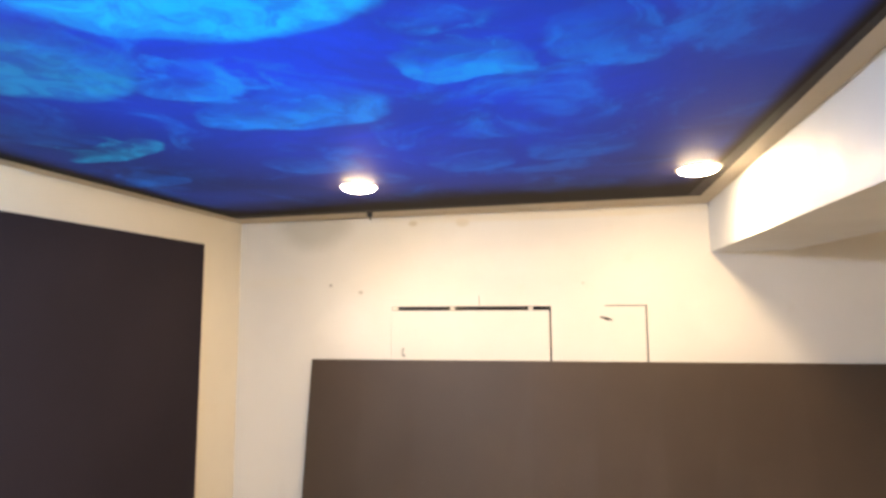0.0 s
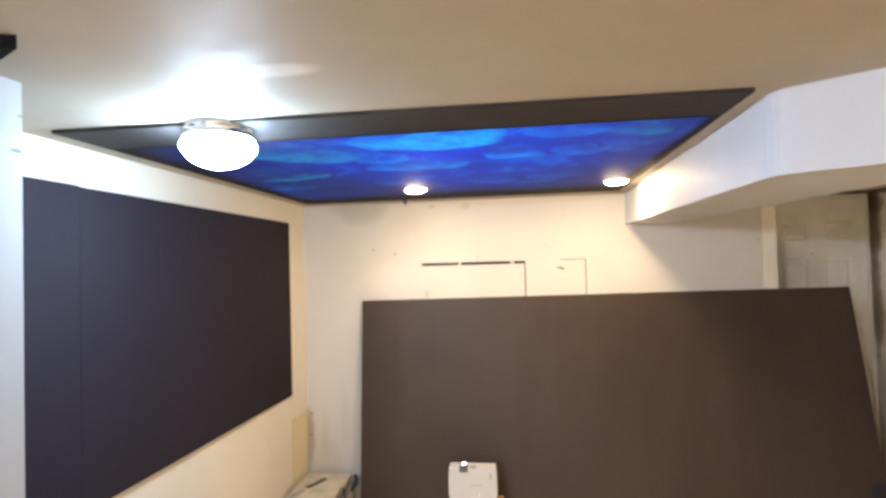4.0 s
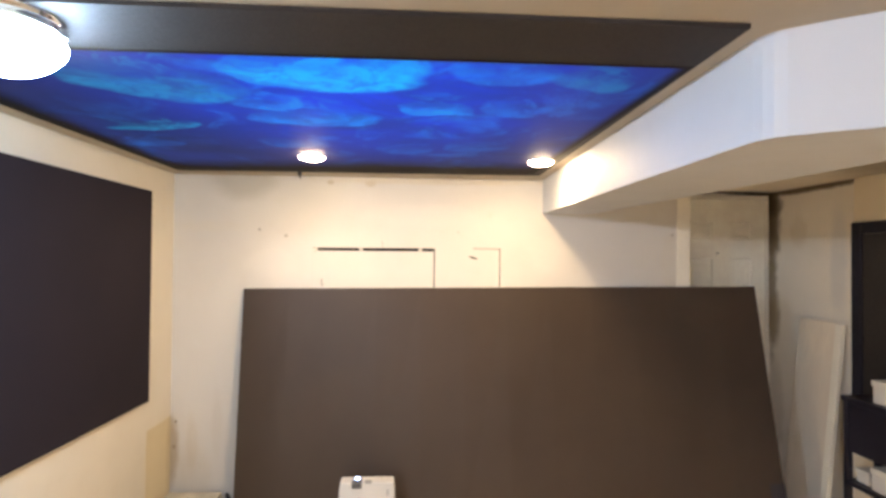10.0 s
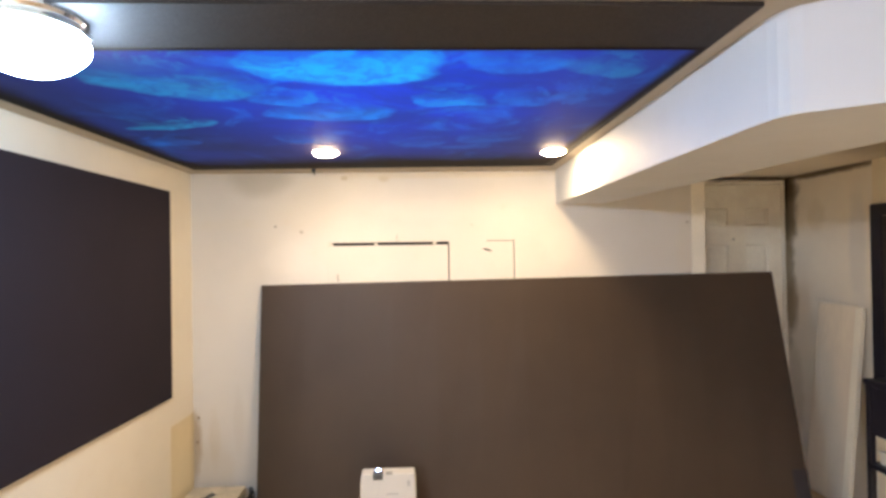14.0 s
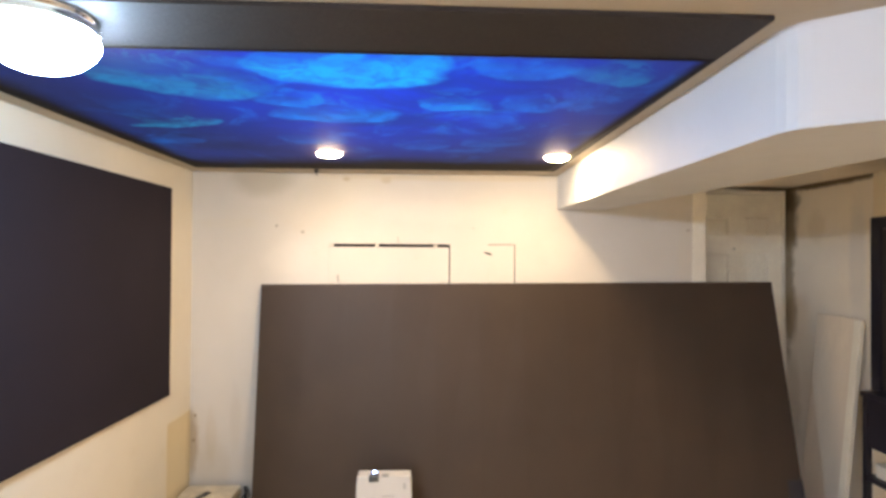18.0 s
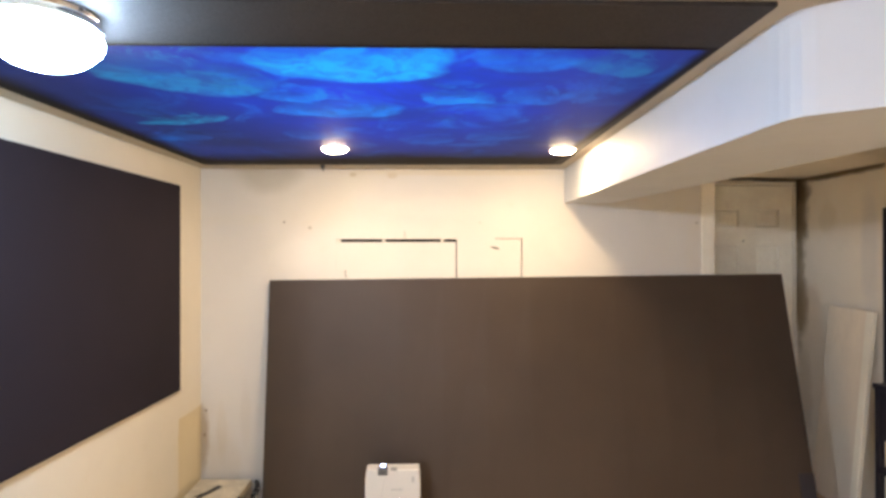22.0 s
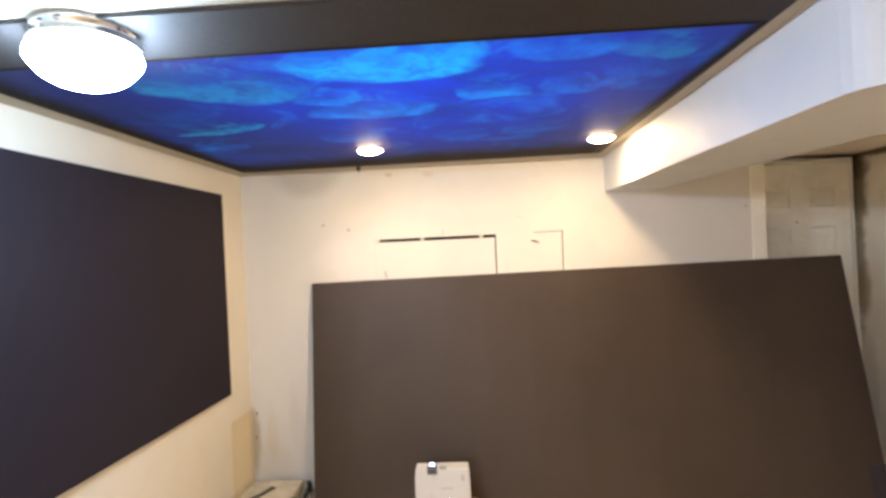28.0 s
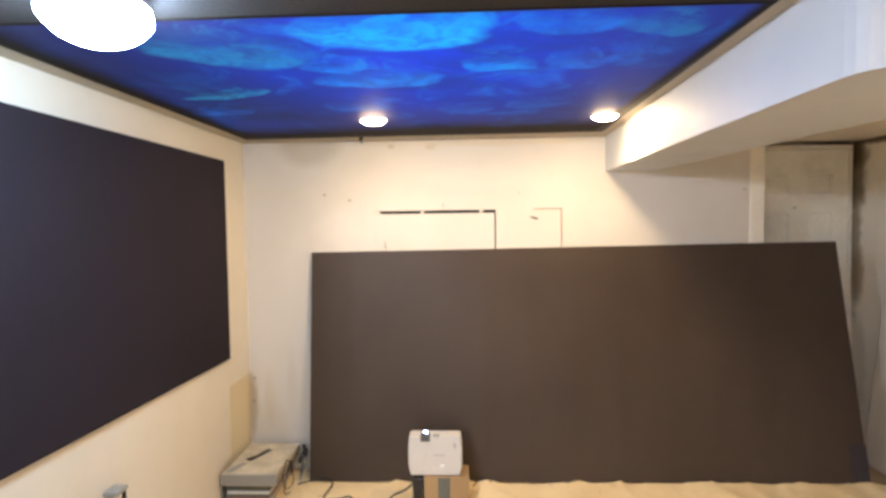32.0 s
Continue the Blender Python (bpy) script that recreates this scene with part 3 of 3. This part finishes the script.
part("cable_end", tube([(-0.335, -0.21, CEIL - 0.03), (-0.332, -0.207, CEIL - 0.040), (-0.330, -0.208, CEIL - 0.046)], 0.004), m_black_plastic, clip)

bracket = thing("ceiling_bracket", "black metal bracket hanging from the ceiling", "bracket")
part("plate", prism([(-0.86, -3.30), (-0.54, -3.225), (-0.66, -3.16), (-0.86, -3.16)], CEIL - 0.03, CEIL - 0.001), m_matte_black, bracket)
part("post", box(-0.86, -0.635, -3.24, -3.18, 2.08, CEIL - 0.03, 0.004), m_matte_black, bracket)

# ---- black boards ----
lean = thing("leaning_board", "large black painted board leaning against the wall", "board")
# corners of its front face: lower and upper, at either end
BL, BR = Vector((-0.731, -0.206, 0.012)), Vector((2.805, -0.362, 0.088))
TL, TR = Vector((-0.728, -0.029, 1.539)), Vector((2.788, -0.030, 1.572))
TH = 0.022


def leaning(u0, u1, s0, s1, front, back):
    """A slab on the leaning face: u runs along it, s up it; front and back are depths."""
    bm = bmesh.new()
    out = (BR - BL).cross(TL - BL).normalized()
    rings = []
    for d in (front, back):
        ring = []
        steps = 12
        for k in range(steps + 1):
            u = u0 + (u1 - u0) * k / steps
            low, high = BL.lerp(BR, u), TL.lerp(TR, u)
            ring.append([bm.verts.new(low.lerp(high, s) + out * d) for s in (s0, s1)])
        rings.append(ring)
    f, r = rings
    for k in range(12):
        bm.faces.new((f[k][0], f[k + 1][0], f[k + 1][1], f[k][1]))
        bm.faces.new((r[k][1], r[k + 1][1], r[k + 1][0], r[k][0]))
        bm.faces.new((f[k][1], f[k + 1][1], r[k + 1][1], r[k][1]))
        bm.faces.new((r[k][0], r[k + 1][0], f[k + 1][0], f[k][0]))
    for k in (0, 12):
        bm.faces.new((f[k][0], f[k][1], r[k][1], r[k][0]))
    bmesh.ops.recalc_face_normals(bm, faces=bm.faces)
    return bm


part("panel", leaning(0, 1, 0, 1, 0.0, -TH), m_board, lean)
part("edge_strip", leaning(0.0003, 0.9997, 0.9995, 1.0006, -0.004, -TH + 0.004), m_board_edge, lean, "raw edge of the board")
# Thin blue-black patch over the board's lower right corner.
part("corner_patch", leaning(0.974, 1.001, 0.0, 0.15, 0.003, 0.0005), m_dark_corner, lean, "dark lower corner")

hung = thing("wall_board", "black painted boards fixed side by side on the wall", "board")


def hung_panel(y0, y1, low0, low1, top0, top1, thick):
    """A sheet on the west wall, its lower edge running slightly out of level."""
    bm = bmesh.new()
    ring = [(y0, low0), (y1, low1), (y1, top1), (y0, top0)]
    a = [bm.verts.new((LEFT, y, z)) for y, z in ring]
    b = [bm.verts.new((LEFT + thick, y, z)) for y, z in ring]
    bm.faces.new(a)
    bm.faces.new(b[::-1])
    for i in range(4):
        j = (i + 1) % 4
        bm.faces.new((a[i], b[i], b[j], a[j]))
    bmesh.ops.recalc_face_normals(bm, faces=bm.faces)
    bmesh.ops.bevel(bm, geom=list(bm.edges), offset=0.0015, segments=2, affect="EDGES", profile=0.5)
    return bm


part("panel", hung_panel(-2.318, -0.343, 0.918, 0.880, 2.145, 2.142, 0.018), m_wall_board, hung)
part("panel", hung_panel(-4.2, -2.3195, 0.952, 0.917, 2.152, 2.149, 0.0185), m_wall_board, hung)

# ---- projector on its box ----
proj = thing("projector", "white projector standing on end, lens up, lamp on", "projector", at=(0.135, -0.5, 0.2))
PX0, PX1, PY0, PY1, PZ0, PZ1 = -0.026, 0.293, -0.520, -0.425, 0.203, 0.446
bm = bmesh.new()
outline = [(PX0 + 0.012, PZ0), (PX1 - 0.012, PZ0), (PX1 + 0.004, PZ0 + 0.06), (PX1 + 0.003, PZ1 - 0.06), (PX1 - 0.004, PZ1), (PX0 + 0.004, PZ1), (PX0 - 0.003, PZ1 - 0.06), (PX0 - 0.004, PZ0 + 0.06)]
fr = [bm.verts.new((x, PY0, z)) for x, z in outline]
bk = [bm.verts.new((x, PY1, z)) for x, z in outline]
bm.faces.new(fr)
bm.faces.new(bk[::-1])
for i in range(8):
    j = (i + 1) % 8
    bm.faces.new((fr[i], bk[i], bk[j], fr[j]))
bmesh.ops.recalc_face_normals(bm, faces=bm.faces)
bmesh.ops.bevel(bm, geom=list(bm.edges), offset=0.008, segments=3, affect="EDGES", profile=0.6)
body = part("body", bm, m_white_plastic, proj)
part("lens_recess", box(0.045, 0.105, PY0 - 0.002, PY0 + 0.03, PZ1 - 0.035, PZ1 + 0.0025, 0.004), m_window, proj, "dark grey lens window")
barrel = part("lens_barrel", lathe([(0.024, 0.0), (0.024, 0.007), (0.018, 0.008), (0.016, 0.005)], (0.075, -0.475, PZ1), 32), m_black_plastic, proj, smooth=True)
part("lens", lathe([(0.0, 0.017), (0.009, 0.014), (0.014, 0.008), (0.016, 0.004)], (0.075, -0.475, PZ1), 32), m_beam, barrel, "glowing blue-white lens", True)
part("focus_ring", box(0.12, 0.16, PY0 - 0.002, PY0 + 0.03, PZ1 - 0.004, PZ1 + 0.003, 0.001), m_grey_plastic, proj)
part("vent", box(0.245, 0.262, PY0 - 0.0015, PY0, PZ1 - 0.075, PZ1 - 0.04, 0.0005), m_faint, proj)
part("name_bar", box(0.125, 0.195, PY0 - 0.0012, PY0, PZ0 + 0.122, PZ0 + 0.130), m_faint, proj, "grey bar of lettering")
for i in range(4):
    part("button", box(0.118 + i * 0.019, 0.131 + i * 0.019, PY0 - 0.002, PY0, PZ0 + 0.040, PZ0 + 0.052, 0.0008), m_paper, body)
part("indicator", lathe([(0.0, 0.003), (0.003, 0.002), (0.0035, 0.0)], (0.176, PY0, PZ0 + 0.066), 12, "Y"), m_led, body, "lit blue indicator")
bm = box(0.0885, 0.0900, PY0 - 0.0006, PY0 + 0.001, PZ0 + 0.016, PZ1 - 0.040)
bmesh.ops.rotate(bm, cent=(0.09, PY0, PZ1 - 0.04), matrix=Matrix.Rotation(radians(11), 3, "Y"), verts=bm.verts)
part("seam", bm, m_faint, proj)
part("lens_sill", box(0.047, 0.103, PY0 - 0.0035, PY0 + 0.005, PZ1 - 0.0395, PZ1 - 0.0355, 0.001), m_paper, proj, "bright white lower lip")

crate = thing("cardboard_box", "brown cardboard box with dark tape, under the projector", "box")
carton = part("carton", box(0.066, 0.335, -0.535, -0.36, 0.022, 0.198, 0.003), m_card, crate)
part("tape_strip", box(0.150, 0.222, -0.5372, -0.5350, 0.022, 0.198), m_tape_dark, carton, "dark strip of parcel tape")
part("flap", box(0.24, 0.338, -0.545, -0.538, 0.10, 0.208, 0.002), m_card, carton)
adapter = thing("power_adapter", "black power adapter beside the box", "adapter")
part("body", box(-0.004, 0.060, -0.54, -0.42, 0.022, 0.192, 0.006), m_black_plastic, adapter)

# ---- things in the corner ----
stack = thing("paper_stack", "stack of papers and thin books on the floor", "papers")
for i in range(6):
    dx, dy = random.uniform(-0.012, 0.012), random.uniform(-0.012, 0.012)
    part("book", box(-1.17 + dx, -0.90 + dx, -0.50 + dy, -0.10 + dy, 0.012 + i * 0.020, 0.031 + i * 0.020, 0.002), m_tape_dark if i in (2, 4, 5) else m_red_paper if i == 1 else m_paper, stack)
case = thing("flat_case", "cream and grey flat electronic case with dark marks", "case")
lid = part("lid", box(-1.185, -0.842, -0.52, -0.04, 0.165, 0.208, 0.006), m_cream_plastic, case)
part("base", box(-1.18, -0.849, -0.515, -0.045, 0.1325, 0.165, 0.004), m_grey_plastic, case)
part("front_strip", box(-1.187, -0.839, -0.530, -0.518, 0.134, 0.206, 0.004), m_grey_plastic, case, "grey front edge")
bm = prism([(-1.12, -0.31), (-1.07, -0.34), (-0.99, -0.17), (-1.03, -0.14), (-1.07, -0.25)], 0.2082, 0.2095)
part("dark_mark", bm, m_black_plastic, lid, "dark sticker")
bm = prism([(-1.17, -0.50), (-1.13, -0.50), (-1.08, -0.37), (-1.12, -0.36)], 0.2082, 0.2092)
part("dark_mark", bm, m_grey_plastic, lid, "grey worn label")


def cable(name, label, pts, r, material=m_black_plastic):
    c = thing(name, label, "cable", "cables on the floor")
    part("cord", tube(pts, r), material, c, smooth=True)
    return c


def coil(centre, ry, rz, turns, lean_x, seed):
    """Loops of cable lying against the side of the case."""
    rng = random.Random(seed)
    pts = []
    for k in range(int(10 * turns) + 1):
        a = 2 * math.pi * k / 10
        w = 1 + rng.uniform(-0.10, 0.10)
        pts.append((centre[0] + lean_x * math.sin(a) + rng.uniform(-0.006, 0.006), centre[1] + ry * w * math.cos(a), centre[2] + rz * w * math.sin(a)))
    return pts


cable("cable", "thin black cable looped against the flat case", coil((-0.823, -0.36, 0.135), 0.085, 0.082, 1.15, -0.012, 3) + [(-0.83, -0.42, 0.05), (-0.80, -0.40, 0.03)], 0.0032)
cable("cable", "bundle of black cable behind the case", coil((-0.809, -0.10, 0.140), 0.040, 0.050, 3.2, 0.014, 5) + [(-0.80, -0.16, 0.06), (-0.79, -0.22, 0.03)], 0.0038)
cable("cable", "black cable bundle hanging beside the wall", coil((-0.801, -0.060, 0.165), 0.028, 0.036, 2.3, -0.010, 8) + [(-0.79, -0.10, 0.10), (-0.80, -0.16, 0.03)], 0.0035)
cable("cable", "pale cord tangled in the corner", [(-0.825, -0.20, 0.10), (-0.815, -0.24, 0.13), (-0.80, -0.19, 0.12), (-0.82, -0.14, 0.09), (-0.79, -0.12, 0.13), (-0.77, -0.17, 0.08), (-0.78, -0.28, 0.03)], 0.005, m_cream_plastic)
cable("cable", "dark cable running over the drop cloth", [(-0.78, -0.30, 0.04), (-0.66, -0.25, 0.05), (-0.60, -0.26, 0.058), (-0.55, -0.31, 0.045), (-0.57, -0.46, 0.03), (-0.46, -0.52, 0.055), (-0.40, -0.50, 0.060), (-0.34, -0.55, 0.045), (-0.22, -0.66, 0.03), (-0.1, -0.76, 0.03)], 0.005)
cable("cable", "power cord of the projector on the drop cloth", [(0.0, -0.50, 0.15), (-0.05, -0.53, 0.12), (-0.13, -0.56, 0.09), (-0.16, -0.62, 0.04), (-0.12, -0.75, 0.03)], 0.006)
cable("cable", "thin cord behind the cardboard box", [(0.36, -0.3, 0.03), (0.44, -0.24, 0.08), (0.50, -0.20, 0.10), (0.47, -0.30, 0.05), (0.42, -0.42, 0.03)], 0.004)


clamp = thing("clamp_bar", "grey metal bar clamp standing against the wall", "clamp")
part("bar", box(-1.192, -1.178, -1.56, -1.535, 0.0, 0.60, 0.002), m_grey_plastic, clamp)
part("jaw", box(-1.196, -1.135, -1.58, -1.50, 0.60, 0.622, 0.006), m_grey_plastic, clamp)
part("screw_handle", lathe([(0.0, -0.03), (0.008, -0.028), (0.009, 0.0), (0.008, 0.028), (0.0, 0.03)], (-1.15, -1.51, 0.57), 16), m_black_plastic, clamp, smooth=True)
scraper = thing("scraper", "small dark scraper lying on the drop cloth", "scraper")
part("blade", prism([(2.27, -0.60), (2.32, -0.62), (2.35, -0.55), (2.30, -0.54)], 0.052, 0.055), m_steel, scraper)
part("grip", tube([(2.33, -0.57, 0.058), (2.38, -0.55, 0.060), (2.43, -0.54, 0.060)], 0.008), m_black_plastic, scraper, smooth=True)


def drop_cloth():
    bm = bmesh.new()
    nx, ny = 190, 80
    x0, x1, y0 = -1.16, 3.02, -2.0
    grid = []
    for j in range(ny + 1):
        row = []
        for i in range(nx + 1):
            u, v = i / nx, j / ny
            x = x0 + (x1 - x0) * u
            along = max(0.0, (x + 0.731) / 3.536)
            edge = -0.216 - 0.156 * along if x > -0.74 else -0.06
            y = y0 + (edge - y0) * v
            fold = abs(noise.noise((x * 3.0 + 0.9 * y, y * 1.6, 1.7)))
            h = 0.014 + 0.018 * (1 - min(1, fold * 3.0)) ** 2 + 0.010 * noise.noise((x * 9, y * 7, 0.4)) + 0.005 * noise.noise((x * 24, y * 20, 5.0))
            rise = max(0.0, (v - 0.80) / 0.20)
            h += rise * (0.002 + 0.072 * along + 0.007 * noise.noise((x * 5.3 + 2 * noise.noise((x * 2.0, 4.0, 1.0)), 0.3, 8.0)) + 0.006 * noise.noise((x * 19.0, 0.9, 2.0)) - 0.020 * max(0.0, noise.noise((x * 4.1, 2.2, 6.0)) - 0.25))
            if -0.1 < x < 0.38 and -0.62 < y < -0.3:
                h = min(h, 0.018)
            if x < -0.83 and y > -0.56:
                h = min(h, 0.010)
            row.append(bm.verts.new((x, y, max(0.003, h))))
        grid.append(row)
    for a, b in zip(grid, grid[1:]):
        for i in range(nx):
            bm.faces.new((a[i], a[i + 1], b[i + 1], b[i]))
    ob = part("drop_cloth", bm, m_cloth, smooth=True)
    return tagged(ob, "cream canvas drop cloth rumpled on the floor", "drop cloth")


drop_cloth()

# ---- right-hand side: planks and black furniture ----
def slanted(name, label, y0, y1, low_x, high_x, length, thick, material):
    p = thing(name, label, "plank", "planks leaning in the nook")
    bm = box(0, thick, y0, y1, 0, length, 0.003)
    tilt = math.atan2(high_x - low_x, length)
    bmesh.ops.transform(bm, matrix=Matrix.Translation((low_x, 0, 0.01)) @ Matrix.Rotation(tilt, 4, "Y"), verts=bm.verts)
    part("board", bm, material, p)
    return p


slanted("plank", "wide off-white board leaning against the wall", -0.212, 0.135, 3.11, 3.245, 1.335, 0.024, m_plank)
# Separate strip added to show the wide board's edge catching light.
slanted("plank", "narrow paler strip standing for the lit edge of the wide board", -0.272, -0.2145, 3.105, 3.235, 1.33, 0.030, m_plank_lit)

panel = thing("framed_panel", "tall dark panel in a black frame fixed to the wall", "framed panel")
part("frame", box(3.235, 3.2595, -0.42, -0.345, 0.66, 2.006, 0.003), m_black_furniture, panel)
part("frame", box(3.235, 3.2595, -1.32, -1.245, 0.66, 2.006, 0.003), m_black_furniture, panel)
part("frame", box(3.235, 3.2595, -1.245, -0.42, 1.931, 2.006, 0.003), m_black_furniture, panel)
part("frame", box(3.235, 3.2595, -1.245, -0.42, 0.66, 0.735, 0.003), m_black_furniture, panel)
part("board", box(3.247, 3.2595, -1.243, -0.422, 0.737, 1.929, 0.002), m_dark_inner, panel)

table = thing("console_table", "narrow black console table with a drawer and a low shelf", "table")
RX0, RX1, RY0, RY1 = 3.0, 3.225, -1.35, -0.56
part("top", box(RX0 - 0.008, RX1, RY0 - 0.008, RY1 + 0.008, 0.915, 0.945, 0.004), m_black_furniture, table)
part("shelf", box(RX0, RX1, RY0, RY1, 0.42, 0.448, 0.003), m_black_furniture, table)
for x in (RX0, RX1 - 0.034):
    for y in (RY0, RY1 - 0.034):
        part("leg", box(x, x + 0.034, y, y + 0.034, 0.0, 0.9148, 0.003), m_black_furniture, table)
apron = part("drawer_case", box(RX0 + 0.010, RX1 - 0.008, RY0 + 0.035, RY1 - 0.035, 0.62, 0.9147, 0.002), m_black_furniture, table)
for y0, y1 in ((RY0 + 0.042, (RY0 + RY1) / 2 - 0.003), ((RY0 + RY1) / 2 + 0.003, RY1 - 0.042)):
    part("drawer_front", box(RX0 + 0.002, RX0 + 0.0098, y0, y1, 0.632, 0.905, 0.002), m_black_furniture, apron)


def small_box(x0, x1, y0, y1, z0, h, label, material):
    b = thing("storage_box", label, "box", "boxes on the console table")
    part("tray", box(x0, x1, y0, y1, z0, z0 + h * 0.72, 0.004), material, b)
    part("lid", box(x0 - 0.006, x1 + 0.006, y0 - 0.006, y1 + 0.006, z0 + h * 0.72 + 0.001, z0 + h, 0.004), m_paper, b)
    return b


small_box(3.03, 3.20, -1.00, -0.74, 0.946, 0.13, "white cardboard box on the black console table", m_paper)
small_box(3.02, 3.19, -0.98, -0.74, 0.449, 0.13, "white flat box on the low shelf", m_white_plastic)
small_box(3.04, 3.18, -0.70, -0.61, 0.449, 0.08, "pale paper packet on the low shelf", m_paper)
